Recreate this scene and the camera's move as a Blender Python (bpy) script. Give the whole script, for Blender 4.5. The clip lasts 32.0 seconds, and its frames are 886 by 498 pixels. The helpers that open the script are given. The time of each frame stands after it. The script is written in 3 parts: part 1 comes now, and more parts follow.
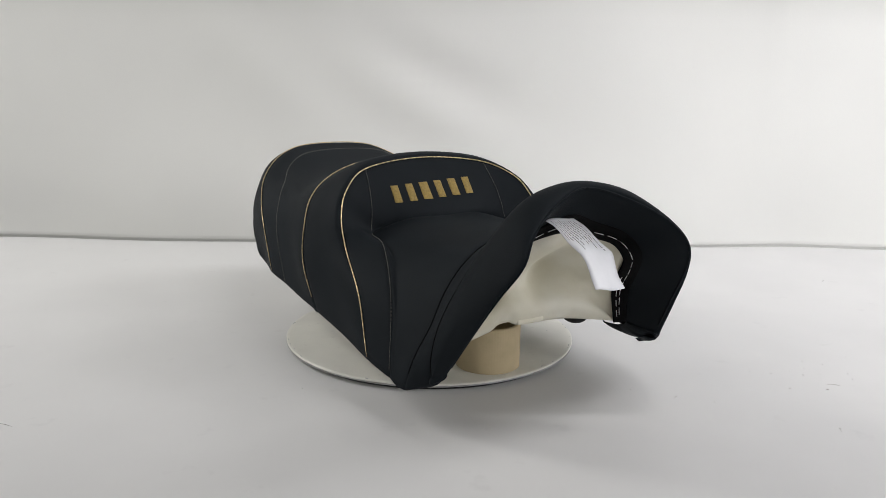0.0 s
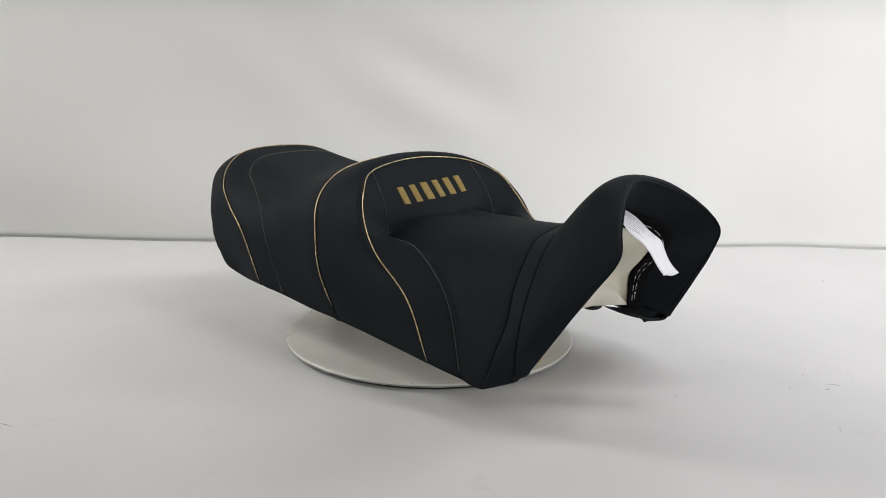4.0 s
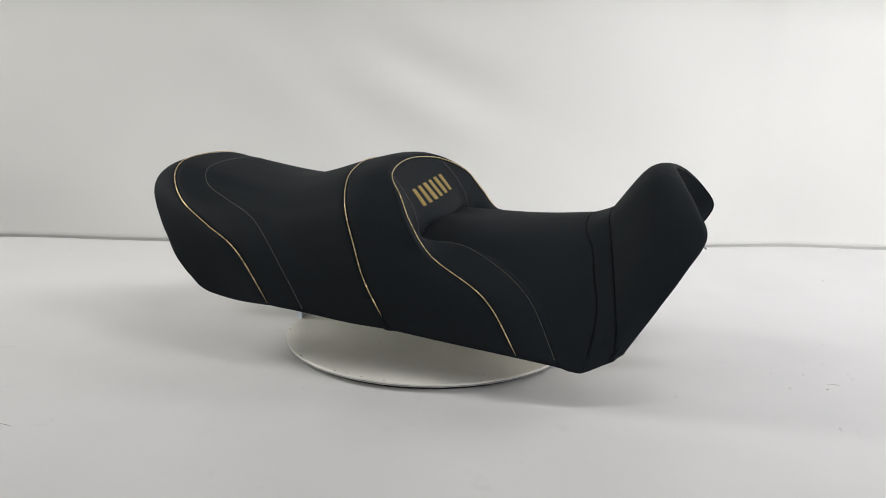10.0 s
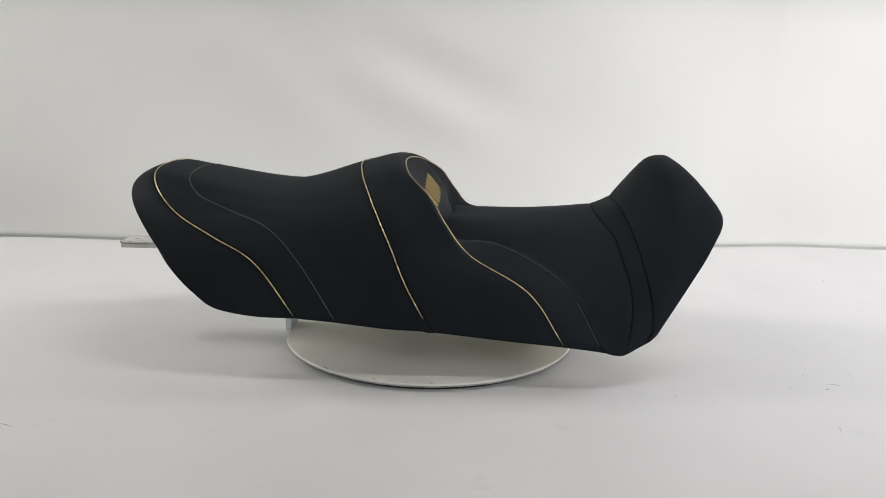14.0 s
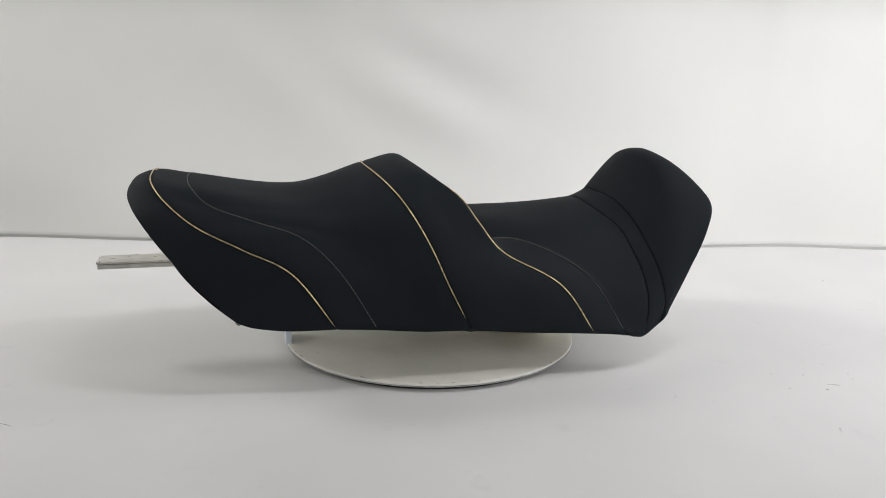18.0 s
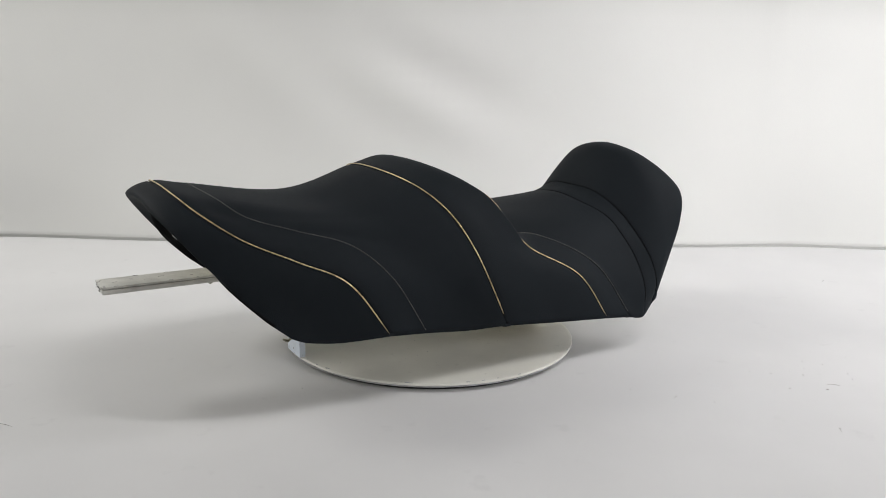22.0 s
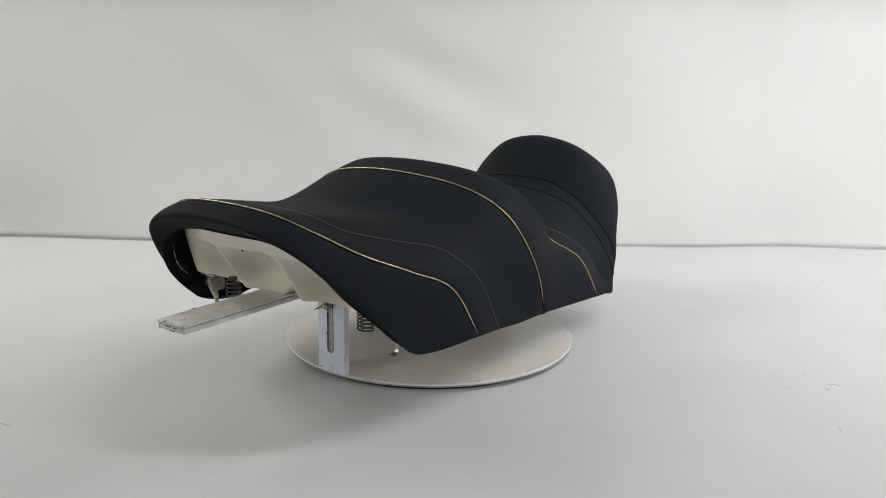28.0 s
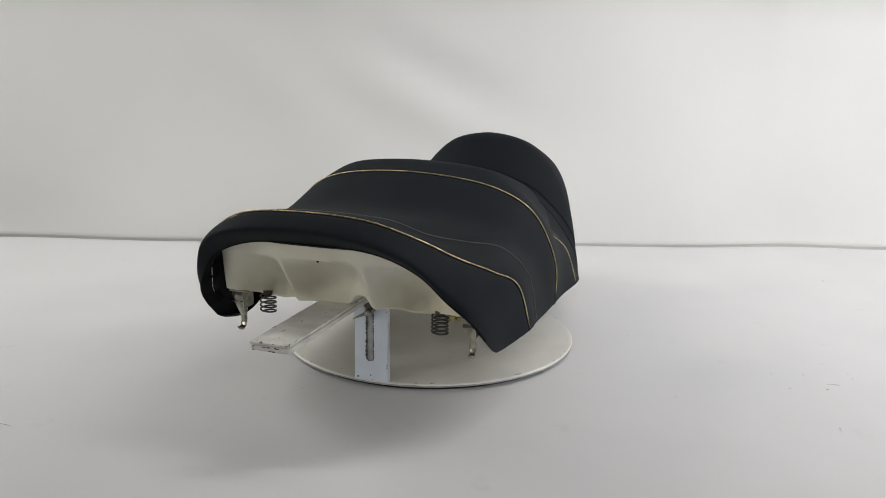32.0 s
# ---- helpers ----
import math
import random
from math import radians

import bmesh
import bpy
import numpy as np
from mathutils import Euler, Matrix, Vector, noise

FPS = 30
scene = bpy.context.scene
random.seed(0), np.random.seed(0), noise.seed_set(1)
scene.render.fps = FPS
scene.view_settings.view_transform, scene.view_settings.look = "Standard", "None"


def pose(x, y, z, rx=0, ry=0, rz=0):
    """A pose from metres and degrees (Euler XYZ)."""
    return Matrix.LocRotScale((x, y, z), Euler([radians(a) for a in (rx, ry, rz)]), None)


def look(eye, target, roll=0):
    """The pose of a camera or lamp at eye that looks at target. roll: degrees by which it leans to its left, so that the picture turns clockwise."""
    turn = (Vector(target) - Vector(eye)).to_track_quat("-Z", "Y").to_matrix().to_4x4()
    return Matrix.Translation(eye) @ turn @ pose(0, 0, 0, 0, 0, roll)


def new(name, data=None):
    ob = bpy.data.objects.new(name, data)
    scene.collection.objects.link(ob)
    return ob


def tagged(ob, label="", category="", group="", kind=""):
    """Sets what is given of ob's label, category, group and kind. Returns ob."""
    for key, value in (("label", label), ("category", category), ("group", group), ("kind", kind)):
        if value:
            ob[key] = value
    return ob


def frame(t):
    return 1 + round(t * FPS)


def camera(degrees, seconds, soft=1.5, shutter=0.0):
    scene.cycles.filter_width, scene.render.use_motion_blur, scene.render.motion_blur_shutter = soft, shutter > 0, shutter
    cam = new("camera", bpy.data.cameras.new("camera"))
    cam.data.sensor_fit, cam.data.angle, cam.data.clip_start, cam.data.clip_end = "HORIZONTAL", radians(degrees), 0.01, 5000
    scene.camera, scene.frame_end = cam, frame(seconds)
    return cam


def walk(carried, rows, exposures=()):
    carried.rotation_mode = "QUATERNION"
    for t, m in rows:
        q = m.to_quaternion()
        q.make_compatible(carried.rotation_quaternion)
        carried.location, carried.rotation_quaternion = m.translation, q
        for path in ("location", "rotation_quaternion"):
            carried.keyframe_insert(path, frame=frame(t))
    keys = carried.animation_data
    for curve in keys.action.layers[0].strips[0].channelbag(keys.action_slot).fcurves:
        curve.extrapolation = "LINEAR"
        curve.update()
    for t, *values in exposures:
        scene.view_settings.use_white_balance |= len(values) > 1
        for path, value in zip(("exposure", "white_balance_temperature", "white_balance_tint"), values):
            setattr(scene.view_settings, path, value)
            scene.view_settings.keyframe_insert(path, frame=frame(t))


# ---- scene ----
# The turntable's axis is the world's z axis, and z = 0 is the top of its disc. Metres.
FLOOR = -0.010
cam = camera(55.34, 32.0, soft=0.75)
EYE = pose(0.0, -1.0859, 0.3628, 0, 0, -0.8475) @ pose(0, 0, 0, 77.0488) @ pose(0, 0, 0, 0, 0, 0.9587)
walk(cam, [(0.0, EYE), (32.0, EYE)], [(0.0, -0.03), (12.0, 0.0), (20.0, 0.0), (28.0, -0.07), (32.0, -0.10)])

# ---- light: a white studio corner under a tube to one side above, with added fill lamps, in a closed white room ----
# an even ambient fill, added; the closed room shuts it out
world = bpy.data.worlds.new("ambient_fill")
scene.world = world
world.use_nodes = True
wn = world.node_tree
bg = wn.nodes["Background"]
bg.inputs["Color"].default_value = (1.0, 0.985, 0.99, 1)
bg.inputs["Strength"].default_value = 0.15


def area_light(name, eye, target, sx, sy, power, color, spread=180):
    data = bpy.data.lights.new(name, "AREA")
    data.shape, data.size, data.size_y, data.energy, data.color = "RECTANGLE", sx, sy, power, color
    data.spread = math.radians(spread)
    ob = new(name, data)
    ob.matrix_world = look(eye, target)
    return ob


WARM, NEUTRAL, COOL = (1.0, 0.985, 0.955), (1.0, 0.985, 0.985), (0.995, 0.98, 1.0)
area_light("ceiling_tube", (1.0, -0.30, 2.1), (1.0, -0.30, 0), 1.4, 0.12, 13.7, NEUTRAL)
# the other five are added fill lamps, placed and powered to even out brightness
area_light("added_strip_fill", (-1.6, 0.35, 1.2), (-0.2, 0.25, 0), 0.5, 0.8, 5.0, WARM, 90)
area_light("added_strip_fill", (1.7, 0.35, 1.2), (0.2, 0.25, 0), 0.5, 0.8, 3.8, COOL, 90)
area_light("added_side_fill", (-2.0, -1.4, 0.9), (0.2, 0.2, 0.05), 0.8, 0.8, 1.6, WARM, 60)
area_light("added_side_fill", (2.0, -1.4, 0.9), (-0.2, 0.2, 0.05), 0.8, 0.8, 2.4, COOL, 60)
area_light("added_backdrop_fill", (1.2, -2.8, 1.6), (1.0, 0.6, 0.3), 0.8, 0.8, 2.9, COOL, 40)


# ---- materials ----
def material(name, color, rough=0.5, metal=0.0, var=0.0, var_scale=20.0, bump=0.0, bump_scale=800.0, dark=None, spec=0.5, stain=0.0):
    m = bpy.data.materials.new(name)
    m.use_nodes = True
    n, l = m.node_tree.nodes, m.node_tree.links
    b = n["Principled BSDF"]
    b.inputs["Roughness"].default_value = rough
    b.inputs["Metallic"].default_value = metal
    b.inputs["Specular IOR Level"].default_value = spec
    co = n.new("ShaderNodeTexCoord")
    big = n.new("ShaderNodeTexNoise")
    big.inputs["Scale"].default_value, big.inputs["Detail"].default_value = var_scale, 6
    l.new(co.outputs["Object"], big.inputs["Vector"])
    ramp = n.new("ShaderNodeValToRGB")
    ramp.color_ramp.elements[0].position, ramp.color_ramp.elements[1].position = 0.35, 0.65
    lo = dark or tuple(c * (1 - var) for c in color)
    ramp.color_ramp.elements[0].color = (*lo, 1)
    ramp.color_ramp.elements[1].color = (*(min(1, c * (1 + 0.5 * var)) for c in color), 1)
    l.new(big.outputs["Fac"], ramp.inputs["Fac"])
    out = ramp.outputs["Color"]
    if stain:
        sp = n.new("ShaderNodeTexNoise")
        sp.inputs["Scale"].default_value, sp.inputs["Detail"].default_value = var_scale * 6, 8
        l.new(co.outputs["Object"], sp.inputs["Vector"])
        r2 = n.new("ShaderNodeValToRGB")
        r2.color_ramp.elements[0].position, r2.color_ramp.elements[1].position = 0.66, 0.74
        r2.color_ramp.elements[0].color, r2.color_ramp.elements[1].color = (1, 1, 1, 1), (1 - stain,) * 3 + (1,)
        l.new(sp.outputs["Fac"], r2.inputs["Fac"])
        mx = n.new("ShaderNodeMix")
        mx.data_type, mx.blend_type = "RGBA", "MULTIPLY"
        mx.inputs["Factor"].default_value = 1.0
        l.new(out, mx.inputs["A"])
        l.new(r2.outputs["Color"], mx.inputs["B"])
        out = mx.outputs["Result"]
    l.new(out, b.inputs["Base Color"])
    if bump:
        fine = n.new("ShaderNodeTexNoise")
        fine.inputs["Scale"].default_value, fine.inputs["Detail"].default_value = bump_scale, 3
        l.new(co.outputs["Object"], fine.inputs["Vector"])
        bp = n.new("ShaderNodeBump")
        bp.inputs["Strength"].default_value, bp.inputs["Distance"].default_value = bump, 0.001
        l.new(fine.outputs["Fac"], bp.inputs["Height"])
        l.new(bp.outputs["Normal"], b.inputs["Normal"])
    return m


VINYL = material("black_vinyl", (0.0116, 0.0143, 0.0170), 0.62, var=0.12, var_scale=9, bump=0.25, bump_scale=900, spec=0.05)
LINING = material("black_lining", (0.0055, 0.0055, 0.006), 0.85, var=0.2, var_scale=40, bump=0.3, bump_scale=1500, spec=0.08)
GOLD = material("gold_piping_vinyl", (0.62, 0.49, 0.28), 0.36, metal=0.85, var=0.5, var_scale=260)
EMBROIDERY = material("gold_thread", (0.34, 0.235, 0.055), 0.55, var=0.25, var_scale=400, bump=0.8, bump_scale=2500)
THREAD = material("tan_thread", (0.17, 0.165, 0.145), 0.7, var=0.2, var_scale=300)
STAPLE = material("bright_staples", (0.75, 0.75, 0.75), 0.3, metal=0.9)
FOAM = material("cream_moulded_base", (0.69, 0.67, 0.575), 0.6, dark=(0.62, 0.585, 0.455), var=0.10, var_scale=14, bump=0.15, bump_scale=300)
STEEL = material("raw_steel", (0.34, 0.33, 0.27), 0.28, metal=0.9, var=0.4, var_scale=120, bump=0.3, bump_scale=600)
BRASS = material("yellowed_brass", (0.42, 0.34, 0.14), 0.35, metal=0.8, var=0.4, var_scale=200)
DARK_STEEL = material("dark_spring_steel", (0.10, 0.095, 0.085), 0.4, metal=0.8, var=0.3, var_scale=150)
WHITE_PAINT = material("worn_white_paint", (0.60, 0.595, 0.55), 0.45, var=0.16, var_scale=45, bump=0.2, bump_scale=200, stain=0.6)
DISC_PAINT = material("white_disc_paint", (0.665, 0.657, 0.60), 0.36, var=0.07, var_scale=15, bump=0.15, bump_scale=150, stain=0.15)
SCUFF = material("scuffed_grey_metal", (0.36, 0.365, 0.37), 0.5, metal=0.1, var=0.25, var_scale=120)
RUBBER = material("black_rubber", (0.012, 0.012, 0.012), 0.7, var=0.2, var_scale=60)
CARD = material("brown_cardboard", (0.50, 0.41, 0.255), 0.75, var=0.1, var_scale=30, bump=0.1, bump_scale=400)
LABEL = material("white_label_satin", (0.74, 0.75, 0.78), 0.5, var=0.03, var_scale=60)
INK = material("grey_print", (0.12, 0.12, 0.13), 0.6)
TABLE = material("white_table_paper", (0.62, 0.619, 0.618), 0.5, var=0.035, var_scale=5, bump=0.08, bump_scale=60, stain=0.05)
CLOTH = material("white_backdrop_cloth", (0.72, 0.722, 0.700), 0.85, var=0.015, var_scale=4, bump=0.1, bump_scale=500)
WALL = material("white_wall_paint", (0.78, 0.78, 0.77), 0.7, var=0.03, var_scale=3)
GRIT = material("dark_grit", (0.35, 0.33, 0.31), 0.8)


# ---- mesh helpers ----
def mesh_object(name, bm, mat, parent=None, label="", smooth=True):
    me = bpy.data.meshes.new(name)
    bm.to_mesh(me)
    bm.free()
    if smooth:
        for p in me.polygons:
            p.use_smooth = True
    me.materials.append(mat)
    ob = new(name, me)
    if parent:
        ob.parent = parent
    if label:
        tagged(ob, label)
    return ob


def part(name, bm, mat, parent, label="", smooth=True):
    return mesh_object(name, bm, mat, parent, label, smooth)


def grid_bm(P, close_u=False, close_v=False):
    bm = bmesh.new()
    a, b = P.shape[:2]
    vs = [[bm.verts.new(P[i, j]) for j in range(b)] for i in range(a)]
    for i in range(a if close_u else a - 1):
        for j in range(b if close_v else b - 1):
            i2, j2 = (i + 1) % a, (j + 1) % b
            q = [vs[i][j], vs[i2][j], vs[i2][j2], vs[i][j2]]
            if len({v.index if v.index >= 0 else id(v) for v in q}) == 4:
                bm.faces.new(q)
    return bm


def tube_bm(path, radius, sides=8, ends=True):
    path = np.asarray(path, float)
    n = len(path)
    rad = np.broadcast_to(np.asarray(radius, float), (n,))
    tan = np.gradient(path, axis=0)
    tan /= np.linalg.norm(tan, axis=1)[:, None] + 1e-12
    up = np.array([0, 0, 1.0]) if abs(tan[0][2]) < 0.9 else np.array([1.0, 0, 0])
    bm = bmesh.new()
    rings = []
    for i in range(n):
        up = up - tan[i] * (up @ tan[i])
        up /= np.linalg.norm(up) + 1e-12
        side = np.cross(tan[i], up)
        rings.append([bm.verts.new(path[i] + rad[i] * (math.cos(a) * up + math.sin(a) * side)) for a in np.linspace(0, 2 * math.pi, sides, endpoint=False)])
    for r, q in zip(rings, rings[1:]):
        for k in range(sides):
            bm.faces.new((r[k], r[(k + 1) % sides], q[(k + 1) % sides], q[k]))
    if ends:
        bm.faces.new(rings[0][::-1])
        bm.faces.new(rings[-1])
    bmesh.ops.recalc_face_normals(bm, faces=bm.faces[:])
    return bm


def box_bm(x0, x1, y0, y1, z0, z1, bevel=0.001, segments=2):
    bm = bmesh.new()
    bmesh.ops.create_cube(bm, size=1, matrix=Matrix.Translation(((x0 + x1) / 2, (y0 + y1) / 2, (z0 + z1) / 2)) @ Matrix.Diagonal((x1 - x0, y1 - y0, z1 - z0, 1)))
    if bevel:
        bmesh.ops.bevel(bm, geom=bm.edges[:], offset=bevel, segments=segments, affect="EDGES", profile=0.6)
    return bm


def ring_bm(profile, steps=96):
    """A body of revolution about z from a closed (r, z) profile."""
    a = np.linspace(0, 2 * math.pi, steps, endpoint=False)
    P = np.array([[(r * math.cos(t), r * math.sin(t), z) for r, z in profile] for t in a])
    bm = grid_bm(P, close_u=True, close_v=True)
    bmesh.ops.recalc_face_normals(bm, faces=bm.faces[:])
    return bm


def join_bm(bms):
    out = bmesh.new()
    me = bpy.data.meshes.new("scratch")
    for b in bms:
        b.to_mesh(me)
        b.free()
        out.from_mesh(me)
    bpy.data.meshes.remove(me)
    return out


# ---- the setting ----
def table_edge(x):
    """How far back the table's edge lies: nearly straight, with two slack bulges."""
    return 0.577 + 0.016 * math.exp(-((x + 0.83) / 0.16) ** 2) - 0.006 * math.exp(-((x + 0.53) / 0.12) ** 2) + 0.021 * math.exp(-((x - 0.73) / 0.125) ** 2)


def table():
    n, m = 160, 60
    x = np.linspace(-2.2, 2.2, n)
    y = np.concatenate([np.linspace(-2.2, 0.45, m // 2), np.linspace(0.45, 0.60, m // 2)[1:]])
    P = np.zeros((n, len(y) + 4, 3))
    for i, xx in enumerate(x):
        edge = table_edge(xx)
        for j, yy in enumerate(y):
            yv = yy if yy < 0.45 else 0.45 + (yy - 0.45) * (edge - 0.45) / 0.15
            P[i, j] = (xx, yv, FLOOR)
        P[i, len(y)] = (xx, edge + 0.004, FLOOR - 0.004)
        P[i, len(y) + 1] = (xx, edge + 0.004, FLOOR - 0.03)
        P[i, len(y) + 2] = (xx, -2.2, FLOOR - 0.03)
        P[i, len(y) + 3] = (xx, -2.2, FLOOR)
    ob = mesh_object("floor", grid_bm(P), TABLE)
    tagged(ob, "white matt paper table surface with faint marks", kind="structure", category="floor")


# folds of the cloth: (across, height, fall, wavelength, depth, reach, width)
DIAGONALS = ((0.004, 0.285, 0.48, 0.17, 0.0140, 0.18, 0.10), (-0.28, 0.325, 0.9, 0.22, 0.0090, 0.22, 0.11))


def backdrop():
    """A white cloth that hangs close behind the table in a few soft folds."""
    levels = np.concatenate([np.linspace(-0.30, -0.03, 5), np.linspace(-0.02, -0.013, 4), np.linspace(-0.012, 0.0, 17), np.linspace(0.002, 0.08, 40), np.linspace(0.10, 2.2, 90)])
    n, m = 200, len(levels)
    P = np.zeros((n, m, 3))
    for i, xx in enumerate(np.linspace(-2.2, 2.2, n)):
        for j, zz in enumerate(levels):
            hang = min(1.0, max(0.0, zz / 0.45))
            d = xx + 0.45 * zz
            fold = 0.008 * math.sin(4.1 * d + 0.9) + 0.0035 * math.sin(11 * d + 2.0 + 1.5 * zz)
            # slack diagonal folds behind the seat, and two faint upright ones
            for cx, cz, slope, wave, depth, reach, wide in DIAGONALS:
                c, n2 = 1 / math.hypot(1, slope), xx - cx
                d, e = (cz - zz - slope * n2) * c, (n2 - slope * (zz - cz)) * c
                fold += depth * math.sin(2 * math.pi * d / wave) * math.exp(-(d / wide) ** 2 - (e / reach) ** 2)
            fold += 0.005 * math.exp(-((xx - 0.66 - 0.1 * zz) / 0.03) ** 2) + 0.006 * math.exp(-((xx + 0.80 + 0.15 * zz) / 0.05) ** 2)
            # the cloth turns away beyond a slanting crease on one side and an upright one on the other
            fold -= 0.085 * 0.03 * math.log1p(math.exp(min(30.0, (xx - 0.456 - 0.467 * (zz - 0.102)) / 0.03)))
            fold -= 0.11 * 0.03 * math.log1p(math.exp(min(30.0, -(xx + 0.74 + 0.12 * (zz - 0.3)) / 0.03)))
            # the foot stands against the table's edge
            foot = (table_edge(xx) - 0.578) * math.exp(-(max(0.0, zz) / 0.10) ** 2)
            # and curls back under it, a shape added to draw a dark seam line
            curl = min(1.0, max(0.0, (-0.0045 - zz) / 0.0045))
            P[i, j] = (xx, 0.5838 + 0.0022 * curl * curl * (3 - 2 * curl) + foot + 0.07 * hang - fold * hang, zz)
    ob = mesh_object("backdrop", grid_bm(P), CLOTH)
    tagged(ob, "white cloth backdrop hanging in soft folds", kind="structure", category="backdrop")


def room():
    """The unseen plain white room, added round the table to bounce the light."""
    x0, x1, y0, y1, z0, z1, d = -3.0, 3.2, -3.4, 1.3, -0.76, 2.6, 0.12
    for name, box, label in (
        ("wall_north", (x0 - d, x1 + d, y1, y1 + d, z0, z1), "plain white painted wall, unseen, added to bounce light"),
        ("wall_south", (x0 - d, x1 + d, y0 - d, y0, z0, z1), "plain white painted wall, unseen, added to bounce light"),
        ("wall_east", (x1, x1 + d, y0, y1, z0, z1), "plain white painted wall, unseen, added to bounce light"),
        ("wall_west", (x0 - d, x0, y0, y1, z0, z1), "plain white painted wall, unseen, added to bounce light"),
        ("ceiling", (x0 - d, x1 + d, y0 - d, y1 + d, z1, z1 + d), "plain white painted ceiling, unseen, added to bounce light"),
        ("ground", (x0 - d, x1 + d, y0 - d, y1 + d, z0 - d, z0), "plain pale ground below the table, unseen, added to close the room"),
    ):
        tagged(mesh_object(name, box_bm(*box, 0.0), WALL, smooth=False), label, kind="structure", category=name.split("_")[0])


room()
table()
backdrop()


# ---- the motorcycle seat: ribs from the tail to the nose, mirrored about its long axis ----
# Each rib runs from the middle of the top down the side to the hem: (along, across, height).
RIBS = []


def rib(*points):
    RIBS.append(points)


rib((-0.341, 0.0, 0.186), (-0.335, -0.060, 0.182), (-0.330, -0.101, 0.166), (-0.316, -0.126, 0.141), (-0.296, -0.143, 0.118), (-0.276, -0.151, 0.096), (-0.247, -0.159, 0.072))  # tail fold
rib((-0.367, 0.0, 0.208), (-0.364, -0.064, 0.202), (-0.351, -0.104, 0.186), (-0.324, -0.130, 0.158), (-0.290, -0.149, 0.133), (-0.250, -0.158, 0.108), (-0.199, -0.161, 0.065))  # tail
rib((-0.343, 0.0, 0.220), (-0.340, -0.059, 0.216), (-0.323, -0.100, 0.200), (-0.290, -0.131, 0.177), (-0.242, -0.152, 0.155), (-0.191, -0.167, 0.129), (-0.145, -0.172, 0.067))  # tail piping
rib((-0.303, 0.0, 0.214), (-0.297, -0.062, 0.210), (-0.275, -0.096, 0.194), (-0.229, -0.120, 0.180), (-0.179, -0.146, 0.165), (-0.139, -0.166, 0.128), (-0.099, -0.170, 0.063))  # tail stitching
rib((-0.188, 0.0, 0.200), (-0.177, -0.065, 0.195), (-0.157, -0.107, 0.187), (-0.132, -0.139, 0.175), (-0.103, -0.158, 0.149), (-0.076, -0.168, 0.112), (-0.043, -0.169, 0.057))  # passenger dip
rib((-0.089, 0.0, 0.224), (-0.080, -0.074, 0.218), (-0.067, -0.120, 0.205), (-0.053, -0.149, 0.183), (-0.036, -0.165, 0.150), (-0.018, -0.174, 0.109), (0.010, -0.170, 0.055))  # passenger piping
rib((-0.051, 0.0, 0.235), (-0.042, -0.080, 0.228), (-0.030, -0.123, 0.208), (-0.011, -0.147, 0.179), (0.014, -0.161, 0.143), (0.048, -0.168, 0.103), (0.088, -0.168, 0.047))  # hump
rib((-0.033, 0.0, 0.230), (-0.022, -0.084, 0.222), (0.005, -0.124, 0.202), (0.025, -0.141, 0.173), (0.054, -0.148, 0.139), (0.121, -0.162, 0.101), (0.163, -0.172, 0.042))  # hump piping
rib((0.028, 0.0, 0.164), (0.024, -0.043, 0.164), (0.019, -0.076, 0.156), (0.027, -0.101, 0.148), (0.087, -0.115, 0.146), (0.162, -0.143, 0.107), (0.207, -0.168, 0.036))  # rider crease
rib((0.118, 0.0, 0.166), (0.119, -0.046, 0.163), (0.125, -0.082, 0.155), (0.140, -0.109, 0.140), (0.166, -0.129, 0.119), (0.194, -0.150, 0.083), (0.218, -0.167, 0.033))  # rider seat
rib((0.207, 0.0, 0.176), (0.211, -0.053, 0.169), (0.225, -0.091, 0.154), (0.233, -0.118, 0.129), (0.241, -0.139, 0.098), (0.240, -0.157, 0.067), (0.233, -0.165, 0.032))  # first nose seam
rib((0.233, 0.0, 0.185), (0.236, -0.047, 0.182), (0.245, -0.088, 0.162), (0.254, -0.120, 0.132), (0.261, -0.142, 0.102), (0.265, -0.152, 0.071), (0.265, -0.148, 0.043))  # second nose seam
rib((0.273, 0.0, 0.236), (0.283, -0.054, 0.229), (0.290, -0.092, 0.201), (0.295, -0.117, 0.166), (0.295, -0.134, 0.129), (0.285, -0.144, 0.092), (0.269, -0.151, 0.053))  # nose
rib((0.304, 0.0, 0.239), (0.318, -0.047, 0.226), (0.335, -0.084, 0.204), (0.344, -0.104, 0.178), (0.327, -0.120, 0.144), (0.303, -0.129, 0.103), (0.276, -0.139, 0.055))  # nose edge
rib((0.285, 0.0, 0.2075), (0.280, -0.036, 0.196), (0.293, -0.067, 0.1835), (0.301, -0.083, 0.163), (0.286, -0.095, 0.1395), (0.254, -0.113, 0.105), (0.236, -0.127, 0.0605))  # nose facing edge
# how rounded the cover is over each rib (1: smooth, 0: a fold), along the rib where it changes
SOFT = {13: (0.9,) * 7, 10: (0.4,) * 7, 11: (0.4,) * 7, 7: (0.15, 0.15, 0.15, 0.25, 0.6, 1, 1), 8: (0.05, 0.05, 0.05, 0.3, 1, 1, 1)}
NET = np.array(RIBS)
NET[13][2:, 0] += (0.001, 0.0035, 0.004, 0.002, -0.001)
NET[12][5:, 0] -= (0.001, 0.0042)
NET[13][6] += (0.0, 0.0, 0.001)
NET[11][6] += (-0.002, 0.0, 0.001)
NET[5][:3, 2] += (0.0025, 0.002, 0.0005)
NET[0][:3, 2] += (0.004, 0.004, 0.003)
